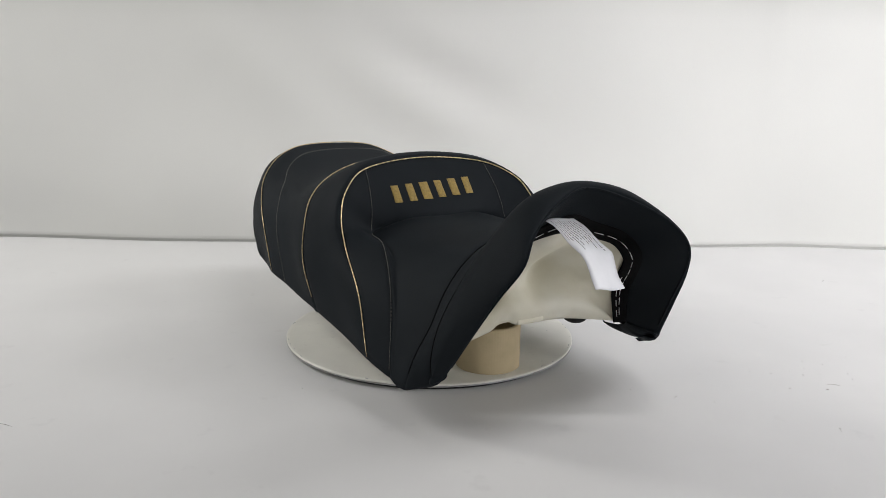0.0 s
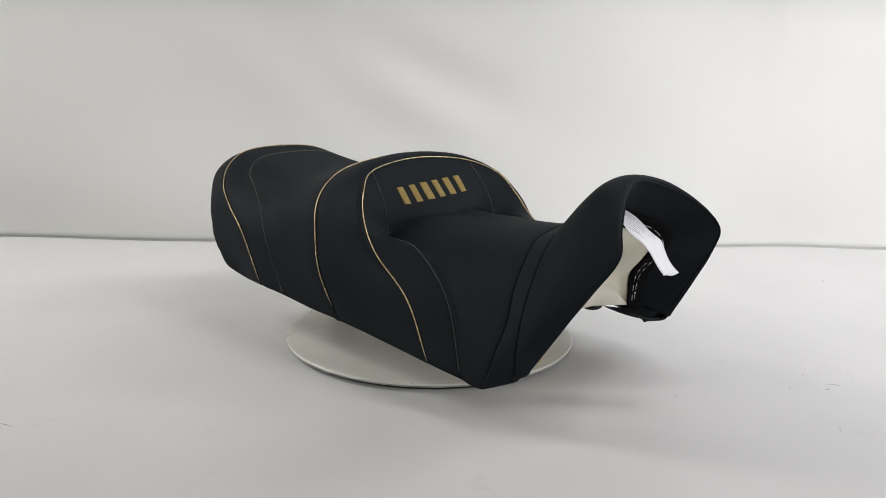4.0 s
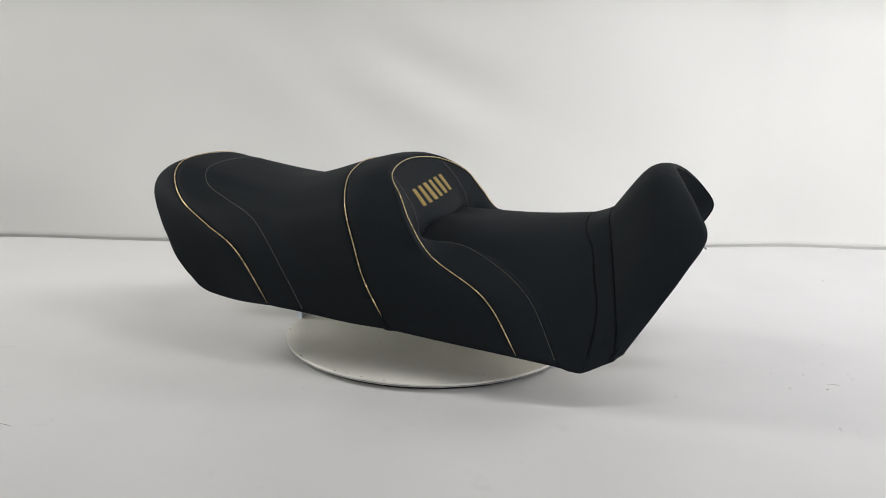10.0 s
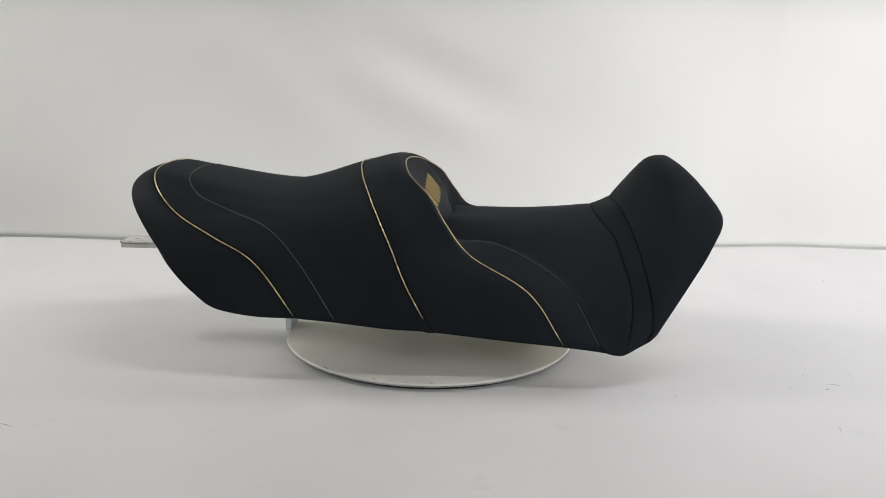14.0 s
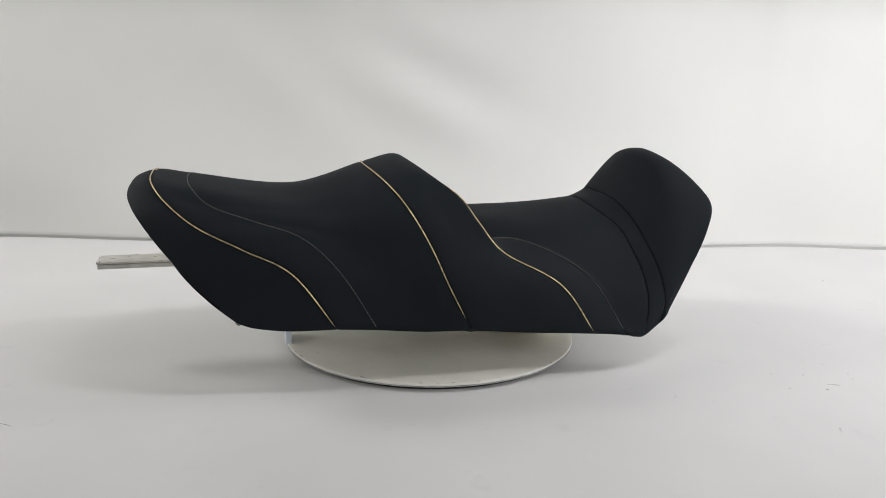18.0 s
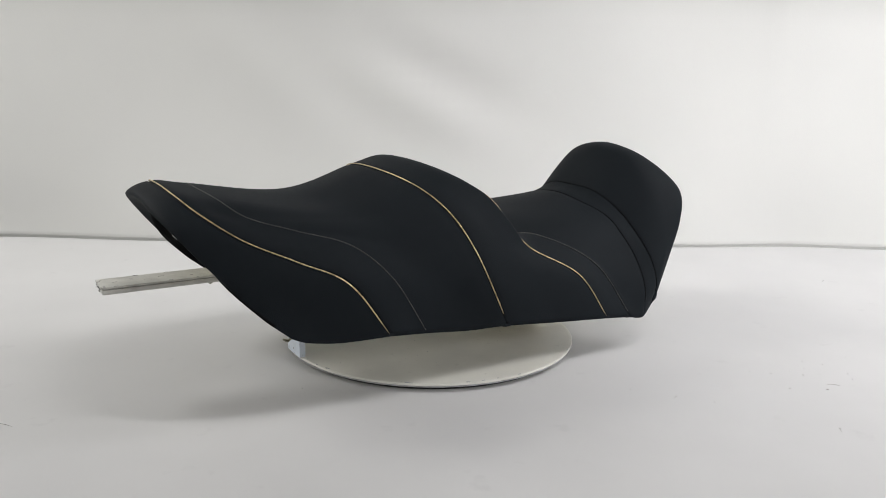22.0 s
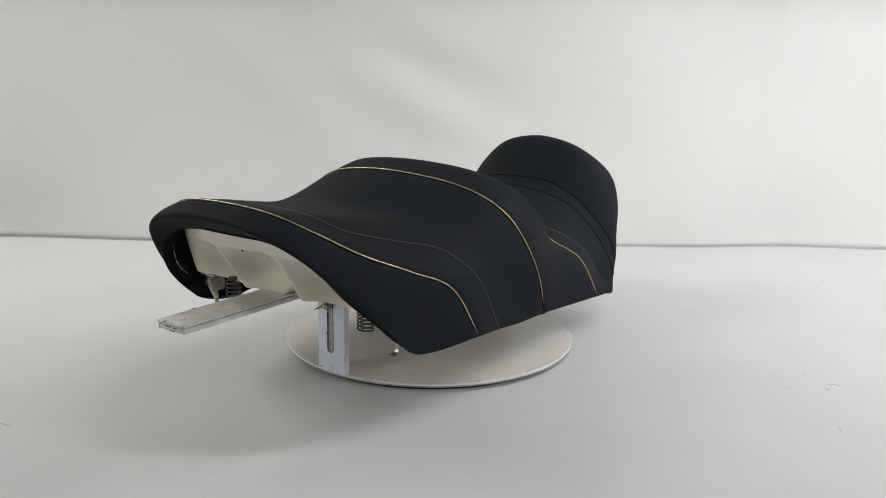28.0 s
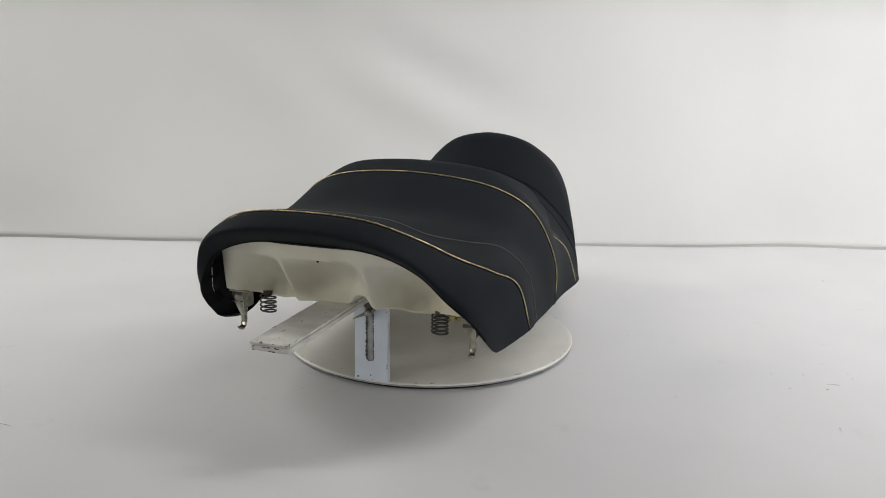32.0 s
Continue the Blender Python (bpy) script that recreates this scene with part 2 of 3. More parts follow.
NET[0][1:6, 1] -= (0.002, 0.004, 0.004, 0.004, 0.003)
NET[:2, 1:5, 0] -= 0.002
NET[12][6][2] -= 0.0035
NRIB, NPT = NET.shape[:2]


def weights(n, x, tension):
    i = min(int(x), n - 2)
    a = x - i
    w = np.zeros(n)
    w[i] += 2 * a ** 3 - 3 * a ** 2 + 1
    w[i + 1] += -2 * a ** 3 + 3 * a ** 2
    for k, h in ((i, a ** 3 - 2 * a ** 2 + a), (i + 1, a ** 3 - a ** 2)):
        lo, hi = max(k - 1, 0), min(k + 1, n - 1)
        w[hi] += h * tension.get(k, 1.0) / (hi - lo)
        w[lo] -= h * tension.get(k, 1.0) / (hi - lo)
    return w


def half(ss, tt):
    A = np.stack([np.array([weights(NRIB, s, {j: f[k] for j, f in SOFT.items()}) for s in ss]) for k in range(NPT)], axis=-1)
    across = np.array([weights(NPT, t, {}) for t in tt])
    level = np.array([weights(NPT, t, {0: 0.0}) for t in tt])
    return np.einsum("ajk,bkc,jkc->abc", A, np.stack([level, across, level], axis=-1), NET)


def whole(ss, tt):
    """The full width: from the hem of one side over the top to the other hem."""
    H = half(ss, tt)
    M = H[:, 1:] * np.array([1, -1, 1])
    return np.concatenate([H[:, ::-1], M], axis=1)


def normals(P):
    """Outward normals of a sheet whose rows run forward and whose columns run to the left."""
    n = np.cross(np.gradient(P, axis=0), np.gradient(P, axis=1))
    return n / (np.linalg.norm(n, axis=2)[:, :, None] + 1e-12)


def seam_panel(name, s0, s1, per_rib, parent, label="", pinch=(0.0016, 0.0016), width=0.0025, puff=0.0, hem=1.0):
    """One sewn piece of the cover: its seams dip, and its edges and hems turn in."""
    ss = np.linspace(s0, s1, int((s1 - s0) * per_rib) + 1)
    step = 1.0 / per_rib
    extra = [s0 + step * f for f in (0.08, 0.2, 0.4, 0.65)] + [s1 - step * f for f in (0.65, 0.4, 0.2, 0.08)]
    ss = np.unique(np.concatenate([ss, extra]))
    # the lower corner at the tail is rounded
    end = [NPT - 1 - (0.20 * (1 - min(1.0, x / 0.22)) ** 2 if s0 == 0 else 0.0) for x in ss]
    P = np.array([whole([x], np.linspace(0, e, 61))[0] for x, e in zip(ss, end)])
    N = normals(P)
    run = np.concatenate([np.zeros((1, P.shape[1])), np.cumsum(np.linalg.norm(np.diff(P, axis=0), axis=2), axis=0)])
    d = pinch[0] * np.exp(-(run / width) ** 1.3) + pinch[1] * np.exp(-((run[-1] - run) / width) ** 1.3)
    x = np.linspace(0, 1, P.shape[1])[None, :]
    top = np.clip((0.37 - np.abs(x - 0.5)) / 0.07, 0, 1)
    y = run / run[-1]
    # the roll hangs over most at the shoulders
    top = top * (1 + 1.5 * np.exp(-((np.abs(x - 0.5) - 0.27) / 0.08) ** 2))
    d = d - puff * top * np.clip(y, 0, 1) ** 3 * np.clip((1.0 - y) / 0.07, 0, 1)
    P = P - N * d[:, :, None]
    hems = []
    for col, sgn in ((0, 1), (-1, -1)):
        h = P[:, col]
        k = hem * (np.clip(0.05 + (ss - s0) / 0.5, 0, 1) if s0 == 0 else np.clip(0.12 + (11.4 - ss) / 0.5, 0.12, 1) if s1 == 13 else np.ones(len(ss)))[:, None]
        hems.append([h + k * np.array([0, sgn * 0.0025, -0.0016]), h + k * np.array([0, sgn * 0.006, -0.001]), h + k * np.array([0, sgn * 0.012, 0.004])])
    P = np.concatenate([np.stack(hems[0][::-1], axis=1), P, np.stack(hems[1], axis=1)], axis=1)
    inset = np.concatenate([N[:, :1]] * 3 + [N] + [N[:, -1:]] * 3, axis=1)
    P = np.concatenate([(P[0] - inset[0] * (0.004 if pinch[0] else 0.001))[None], P, (P[-1] - inset[-1] * (0.004 if pinch[1] else 0.001))[None]], axis=0)
    return part(name, grid_bm(P), VINYL, parent, label)


def on_rib(j, t0, t1, n, lift=0.0, both=False):
    """A path along rib j at a height over the cover."""
    tt = np.linspace(t0, t1, n)
    ss = [max(0, j - 0.08), j, min(NRIB - 1, j + 0.08)]
    N = -normals(half(ss, tt))[1]
    path = half([j], tt)[0]
    path = path + N * lift
    if both:
        path = np.concatenate([path[::-1], (path * np.array([1, -1, 1]))[1:]])
    return path


def along(path, pitch):
    d = np.concatenate([[0], np.cumsum(np.linalg.norm(np.diff(path, axis=0), axis=1))])
    at = np.arange(0, d[-1], pitch)
    return np.stack([np.interp(at, d, path[:, c]) for c in range(3)], axis=1), d[-1]


def stitches(name, path, parent, label, length=0.0028, pitch=0.0044, radius=0.00033, mat=None):
    fine, total = along(path, 0.0004)
    bms = []
    i, n = 0, int(length / 0.0004)
    while i + n < len(fine):
        bms.append(tube_bm(fine[[i, i + n // 2, i + n]], radius, 5))
        i += int(pitch / 0.0004)
    return part(name, join_bm(bms), mat or THREAD, parent, label)


seat = tagged(new("motorcycle_seat"), "black vinyl two-up motorcycle seat with gold piping", "motorcycle seat")
seam_panel("tail_panel", 0, 2, 10, seat, pinch=(0, 0.0020))
seam_panel("passenger_panel", 2, 5, 10, seat, pinch=(0.0020, 0.0020))
seam_panel("hump_panel", 5, 7, 16, seat, pinch=(0.0020, 0.0008), puff=0.0026)
seam_panel("backrest_panel", 7, 8, 18, seat, pinch=(0.0008, 0.0016))
seam_panel("rider_panel", 8, 10, 14, seat, pinch=(0.0016, 0.0012), width=0.0024)
seam_panel("seam_strip", 10, 11, 14, seat, pinch=(0.0012, 0.0012), width=0.0024)
seam_panel("nose_panel", 11, 13, 14, seat, pinch=(0.0012, 0.0008), width=0.0024)
seam_panel("nose_facing", 13, 14, 14, seat, "black padded front facing", pinch=(0.0008, 0), hem=0.02)
for j, end in ((2, 5.96), (5, 5.72), (7, 5.96)):
    path = on_rib(j, 0, end, 90, 0.0005, both=True)
    taper = np.clip(np.minimum(np.arange(len(path)), np.arange(len(path))[::-1]) / 5.0 + 0.25, 0, 1)
    part("piping", tube_bm(path, 0.00076 * taper, 8), GOLD, seat, "gold piping cord")
BACKREST = half(np.linspace(7.05, 7.95, 60), np.linspace(0, 3, 61))


def backrest_point(across, height):
    """A point of the backrest panel at that distance from the middle and height."""
    along_u = np.array([np.interp(abs(across), -row[:, 1], row[:, 0]) for row in BACKREST])
    level = np.array([np.interp(abs(across), -row[:, 1], row[:, 2]) for row in BACKREST])
    return np.array([np.interp(height, level[::-1], along_u[::-1]), across, height])


BOTH = (np.array([1, 1, 1]), np.array([1, -1, 1]))
for flip in BOTH:
    stitches("stitching", on_rib(3, 0.0, 5.95, 120, 0.0003) * flip, seat, "tan stitched seam")
    stitches("stitching", on_rib(8, 3.0, 5.95, 100, 0.0003) * flip, seat, "tan stitched seam")
    # upright seam on the backrest panel
    n = 40
    top, foot = half([7.07], [1.08])[0, 0], half([7.95], [2.88])[0, 0]
    line = np.array([backrest_point(*(top * (1 - f) + foot * f)[1:]) for f in np.linspace(0, 1, n)]) + (0.0008, 0, 0.0002)
    stitches("stitching", line * flip, seat, "tan stitched seam")
    # hem knots where the piping is turned under
    for j, t in ((2, 5.98), (5, 6.0), (7, 5.98)):
        c = half([j], [t])[0, 0] * flip
        bm = bmesh.new()
        bmesh.ops.create_icosphere(bm, subdivisions=2, radius=1)
        bm.transform(Matrix.Translation(c + (0.0, 0.004 * (1 if c[1] < 0 else -1), 0.0)) @ Matrix.Diagonal((0.009, 0.005, 0.0026, 1)))
        part("hem_fold", bm, VINYL, seat)


# dark tubes laid in the nose seams to draw the shade of their grooves
for j in (10, 11):
    part("seam_shade", tube_bm(on_rib(j, 0, 5.5, 90, -0.0006, both=True), 0.00042, 6), LINING, seat)

# the embroidered name on the backrest, as plain gold blocks
def embroidery():
    """Six blocks of satin stitch: level threads side by side, raised over the cover."""
    for k in range(6):
        c = -0.0555 + 0.0213 * k
        w = (0.0054, 0.0054, 0.0066, 0.0054, 0.0060, 0.0054)[k]
        rows = []
        levels = np.linspace(0.1825, 0.2025, 45) + 0.04 * c
        for i, h in enumerate(levels):
            thread = 0.0004 if i % 2 else 0.0
            ragged = 0.00025 * math.sin(2.7 * i + k)
            rows.append([backrest_point(c + w * f + ragged, h) + (0.0009 * (1 - abs(f) ** 6) + thread if 0 < i < 44 and abs(f) < 1 else -0.001, 0, 0) for f in (-1, -0.96, -0.7, -0.3, 0.0, 0.3, 0.7, 0.96, 1)])
        part("embroidered_block", grid_bm(np.array(rows)), EMBROIDERY, seat, "gold embroidered block")


embroidery()

# turned-in lining and staples at the open tail and nose
def tail_outline(v, z):
    """The rim of the moulded base in the tail: flat on top, upright at the sides."""
    a = min(1.0, abs(v) / 0.118)
    top = 0.1875 - 0.010 * a ** 8
    return np.array([-0.336 + 0.036 * a ** 3, math.copysign(min(abs(v), 0.124), v), min(top, z)])


def lining(name, R, Q, label):
    rows = [R * (1 - f) + Q * f for f in np.linspace(0, 1, 6)]
    P = np.array([np.concatenate([r[::-1], r[1:] * (1, -1, 1)]) for r in rows])
    ob = part(name, grid_bm(P), LINING, seat, label)
    sol = ob.modifiers.new("thickness", "SOLIDIFY")
    sol.thickness, sol.offset = 0.002, 0


tt = np.linspace(0, 5.2, 56)
TAIL_R = half([0], tt)[0]
low = np.clip((tt - 3.7) / 0.7, 0, 1)[:, None]
TAIL_Q = np.array([tail_outline(p[1] * 0.97, p[2] + 0.004 + 0.012 * min(1, t / 3.0)) + (0.002, 0, 0) for p, t in zip(TAIL_R, tt)])
TAIL_Q = TAIL_Q * (1 - low) + (TAIL_R * (1, 0.975, 1) + (0.024, 0, 0.004)) * low
lining("tail_lining", TAIL_R, TAIL_Q, "black stapled lining edge")
nt = np.linspace(0, 6.0, 66)
NOSE_R = half([14], nt)[0]
NOSE_RIM = np.array([(0.270, 0.0, 0.186), (0.262, -0.0325, 0.178), (0.2765, -0.061, 0.170), (0.2835, -0.073, 0.154), (0.271, -0.083, 0.137), (0.242, -0.097, 0.1065), (0.230, -0.113, 0.0605)])
NOSE_Q = np.array([weights(NPT, t, {0: 0.0}) @ NOSE_RIM for t in nt])
NOSE_Q[:, 1] = [weights(NPT, t, {}) @ NOSE_RIM[:, 1] for t in nt]
lining("nose_lining", NOSE_R, NOSE_Q, "black stapled lining edge")
for flip in BOTH:
    mix = np.linspace(0.40, 0.75, 46)[:, None]
    path = (TAIL_R[7:53] * (1 - mix) + TAIL_Q[7:53] * mix) + (-0.0022, 0.0012, 0)
    stitches("staples", path * flip, seat, "row of bright wire staples", 0.0105, 0.0155, 0.00042, STAPLE)
    path = (NOSE_R * 0.45 + NOSE_Q * 0.55)[4:64] + (0.0022, 0.0012, -0.0012)
    stitches("staples", path * flip, seat, "row of bright wire staples", 0.0105, 0.0155, 0.00042, STAPLE)
    path = (NOSE_R * 0.25 + NOSE_Q * 0.75)[48:64] + (0.0024, 0.0012, 0)
    stitches("staples", path * flip, seat, "row of bright wire staples", 0.0095, 0.0150, 0.00042, STAPLE)
    # raised welt round the padded facing of the nose
    welt = half([13.1], np.linspace(0, 5.8, 80))[0] + (0.0002, 0, 0)
    part("welt", tube_bm(welt * flip, 0.0009, 6), VINYL, seat)
    # the cover's edge turned under at the foot of the facing
    inner = np.array([NET[14][6], (0.231, -0.130, 0.0560), (0.214, -0.134, 0.0500), (0.195, -0.128, 0.0490), (0.170, -0.150, 0.0410)])
    sheet = []
    for g in np.linspace(0, 4, 33):
        a = np.array([np.interp(g, range(5), inner[:, c]) for c in range(3)])
        b = half([13 - 1.25 * g], [6])[0, 0] + (-0.001, 0.0015 * min(1, g), 0.003)
        sheet.append([a * (1 - f) + b * f + (0, 0, -(0.0055 + 0.0035 * max(0.0, 1 - g / 3)) * math.sin(math.pi * f) ** 0.8 * min(1, 0.35 + g)) for f in np.linspace(0, 1, 9)])
    sheet = np.array(sheet)
    part("turned_edge", grid_bm(sheet * flip), VINYL, seat)
    # the soft rolled hem round the foot of the nose
    roll = half(np.linspace(9.2, 13.7, 91), [6])[:, 0]
    for _ in range(60):
        roll[1:-1] = 0.25 * roll[:-2] + 0.5 * roll[1:-1] + 0.25 * roll[2:]
    thick = 0.0034 * np.clip(np.minimum(np.arange(91) - 22, 90 - np.arange(91)) / 24.0, 0.2, 1)
    part("hem_roll", tube_bm((roll + np.stack([-0.25 * thick, 0.6 * thick, 0.1 * thick], axis=1)) * flip, thick, 10), VINYL, seat)


# cream moulded base: the scooped tail face, the floor and the hollow nose
def lip(a):
    """The lower edge of the tail face: outer pillars, hanging lobes, ridges, and the middle on the arm."""
    key = [0, 0.030, 0.040, 0.045, 0.052, 0.064, 0.080, 0.092, 0.100, 0.118]
    u = np.interp(a, key, [-0.287, -0.286, -0.280, -0.274, -0.268, -0.264, -0.262, -0.266, -0.269, -0.270])
    z = np.interp(a, key, [0.1160, 0.1160, 0.1145, 0.1140, 0.1115, 0.1075, 0.1075, 0.1110, 0.1130, 0.1150])
    return u, z


def base_pan():
    rows = []
    across = np.linspace(-0.118, 0.118, 161)
    edge = np.array([lip(abs(v)) for v in across])
    for _ in range(6):
        edge[1:-1] = (edge[:-2] + 2 * edge[1:-1] + edge[2:]) / 4
    edge[:, 1] += 0.011 * np.exp(-((across + 0.024) / 0.0095) ** 4)
    for b in np.linspace(0, 1, 44):
        row = []
        for v, (u, z) in zip(across, edge):
            p = tail_outline(v * 1.03, 1.0) + (0.003, 0, -0.002)
            r = p * (1 - b) + np.array([u, v * 1.135, z]) * b
            a = abs(v) - 0.043 + 0.006 * b
            ridge = math.exp(-(abs(a) / 0.013) ** 1.35) + math.exp(-(max(0.0, 0.118 - abs(v)) / 0.022) ** 2.5)
            bowl = math.sin(math.pi * min(1.0, max(0.0, (b - 0.20) / 0.80)) * 0.90) ** 1.1
            depth = (0.034 if abs(v) < 0.043 else 0.038) * (1 - min(1, ridge)) * bowl
            r[0] += depth
            r[2] += 0.25 * depth * (1 - b) - 0.003 * math.sin(math.pi * b)
            row.append(r)
        for side, at_end in ((-1, 0), (1, -1)):
            r, foot = row[at_end], 0.115
            turn = [np.array([r[0] + du, r[1] + side * dv, foot + (r[2] - foot) * k - dz]) for du, dv, k, dz in ((0.012, 0.003, 0.80, 0.001), (0.035, 0.006, 0.60, 0.002))]
            row = turn[::-1] + row if side < 0 else row + turn
        rows.append(row)
    last = [np.array([0.02, r[1] * 0.85, 0.106]) for r in rows[-1]]
    rows.append([r + (0.002, 0, -0.0012) for r in rows[-1]])
    rows.append([r + (0.004, 0, -0.0004) for r in rows[-1]])
    rows.append(last)
    P = np.array(rows)
    part("base_tail", grid_bm(P), FOAM, seat, "cream moulded base with scooped tail")
    # nose: a wall set back under the arch, with a ledge near its foot
    rows = []
    for b in np.linspace(0, 1, 28):
        row = []
        for a in np.linspace(-1, 1, 81):
            p = np.array([np.interp(6 * abs(a), nt, NOSE_Q[:, c]) for c in range(3)])
            p = np.array([p[0] - 0.003, math.copysign(p[1], a) * 1.03, p[2] + 0.003])
            v = 0.1155 * a
            q = np.array([0.210 + 0.29 * max(0, abs(v) - 0.05), v, 0.0735 - 0.012 * a ** 2 + 0.006 * math.exp(-((v + 0.034) / 0.013) ** 4)])
            r = p * (1 - b) + q * b
            r[0] -= 0.024 * math.sin(math.pi * min(1, max(0, b - 0.10) * 1.3)) ** 2 * (1 - a ** 2)
            r[0] += 0.009 / (1 + math.exp(-(b - 0.70) * 40)) * (1 - a ** 4)
            r[0] -= 0.016 * math.exp(-((r[1] - 0.042 + 0.052 * b) / 0.013) ** 2) * math.sin(math.pi * min(1, b * 1.15))
            row.append(r)
        rows.append(row)
    rows.append([r + np.array([-0.004, 0, -0.0005]) for r in rows[-1]])
    rows.append([np.array([0.02, r[1], 0.080]) for r in rows[-1]])
    part("base_nose", grid_bm(np.array(rows)), FOAM, seat, "cream moulded hollow nose of the base")
    part("moulded_lug", box_bm(0.206, 0.2225, -0.018, 0.018, 0.0735, 0.0805, 0.0033, 4), FOAM, seat, "cream moulded lug under the nose")


base_pan()


# springs and hooks under the tail
def coil(c, radius, height, turns, wire):
    a = np.linspace(0, 2 * math.pi * turns, int(turns * 22))
    return tube_bm(np.stack([c[0] + radius * np.cos(a), c[1] + radius * np.sin(a), c[2] - height * a / a[-1]], axis=1), wire, 7)


for side in (1, -1):
    y = 0.0945 if side > 0 else -0.1015
    part("spring", coil((-0.252, y, 0.1075), 0.0082, 0.0205, 4.2 if side > 0 else 5.2, 0.0010), DARK_STEEL, seat, "dark steel coil spring")
    part("spring_seat", tube_bm([(-0.252, y, 0.1115), (-0.252, y, 0.1068)], [0.0050, 0.0050], 20), DARK_STEEL, seat)
    y = 0.1255 if side > 0 else -0.1345
    claw = [(-0.258, 0.1120), (-0.258, 0.1050), (-0.2565, 0.0975), (-0.2540, 0.0895), (-0.2515, 0.0820), (-0.2505, 0.0750), (-0.2525, 0.0690), (-0.2570, 0.0665), (-0.2610, 0.0690)]
    width = [0.0125, 0.0128, 0.0112, 0.0086, 0.0060, 0.0050, 0.0050, 0.0048, 0.0036] if side > 0 else [0.0080, 0.0084, 0.0062, 0.0078, 0.0044, 0.0062, 0.0040, 0.0046, 0.0032]
    rows = []
    for (x, z), w in zip(claw, width):
        x += 0.0 if side > 0 else 0.008
        rows.append([(x + 0.26 * w * math.cos(a), y + 0.72 * w * math.sin(a), z + 0.25 * w * math.cos(a)) for a in np.linspace(0, 2 * math.pi, 14, endpoint=False)])
    hook = grid_bm(np.array(rows), close_v=True)
    bmesh.ops.holes_fill(hook, edges=hook.edges[:], sides=20)
    part("hook", hook, STEEL, seat, "bare steel latch hook")
    part("hook_bracket", join_bm([box_bm(-0.266, -0.246, y - 0.0095, y - 0.0080, 0.092, 0.113, 0.0006), box_bm(-0.266, -0.242, y - 0.014, y + 0.008, 0.1105, 0.1130, 0.0006)]), STEEL, seat, "bare steel hook bracket")
    part("hook_pin", tube_bm([(-0.2585 if side > 0 else -0.2505, y - 0.009, 0.0985), (-0.2585 if side > 0 else -0.2505, y + 0.009, 0.0985)], 0.0019, 8), DARK_STEEL, seat)
# a dark ball whose colour stands for the shade inside a small moulding hole
mark = bmesh.new()
bmesh.ops.create_icosphere(mark, subdivisions=2, radius=0.0017)
mark.transform(Matrix.Translation((-0.3220, -0.0010, 0.1695)))
part("pin_mark", mark, LINING, seat, "small dark ball for the shade of a moulding hole in the tail face")
part("spring_clip", join_bm([box_bm(-0.252, -0.243, -0.1170, -0.1105, 0.1015, 0.1080, 0.0014, 3), tube_bm([(-0.2475, -0.1175, 0.104), (-0.2475, -0.124, 0.1065)], 0.0016, 8)]), BRASS, seat, "yellowed brass spring clip")
for x, y in ((0.198, 0.082),):
    part("rubber_foot", tube_bm([(x, y, 0.076), (x, y, 0.060), (x, y, 0.0575)], [0.014, 0.013, 0.009], 20), RUBBER, seat, "black rubber bumper")


# the white care label that hangs from the nose
def care_label():
    n, m = 30, 7
    key = [0, 0.3, 0.6, 1.0]
    left = np.array([(0.292, -0.040, 0.206), (0.307, -0.025, 0.191), (0.322, -0.0125, 0.170), (0.350, -0.0182, 0.1455)])
    right = np.array([(0.288, -0.002, 0.206), (0.303, 0.013, 0.190), (0.315, 0.0285, 0.171), (0.3415, 0.0245, 0.141)])
    a = np.linspace(0, 1, n)
    L = np.stack([np.interp(a, key, left[:, c]) for c in range(3)], axis=1)
    R = np.stack([np.interp(a, key, right[:, c]) for c in range(3)], axis=1)
    for _ in range(4):
        L[1:-1] = (L[:-2] + 2 * L[1:-1] + L[2:]) / 4
        R[1:-1] = (R[:-2] + 2 * R[1:-1] + R[2:]) / 4
    P = np.array([[L[i] * (1 - f) + R[i] * f + np.array([0.0018 * math.sin(11 * a[i] + 2 * f), 0, 0.0014 * math.sin(5 * f + 14 * a[i])]) for f in np.linspace(0, 1, m)] for i in range(n)])
    tag = part("care_label", grid_bm(P), LABEL, seat, "white satin care label, curled, with grey print")
    sol = tag.modifiers.new("thickness", "SOLIDIFY")
    sol.thickness, sol.offset = 0.0004, 0
    N = normals(P)
    up = 1 if N[n // 2, m // 2, 0] > 0 else -1

    def at(i, f):
        i0, j0 = min(int(i), n - 2), min(int(f * (m - 1)), m - 2)
        x, y = i - i0, f * (m - 1) - j0
        p = (P[i0, j0] * (1 - x) + P[i0 + 1, j0] * x) * (1 - y) + (P[i0, j0 + 1] * (1 - x) + P[i0 + 1, j0 + 1] * x) * y
        return p + up * N[i0, j0] * 0.0007

    rnd = random.Random(4)
    for k in range(10):
        f = 0.08 + 0.085 * k
        i, stop = 1.0 + rnd.random(), 9 + rnd.random() * 7
        while i < stop:
            end = min(stop, i + rnd.uniform(0.6, 2.2))
            part("print_bar", grid_bm(np.array([[at(x, f), at(x, f + 0.022)] for x in np.linspace(i, end, 4)])), INK, tag)
            i = end + 0.35


care_label()

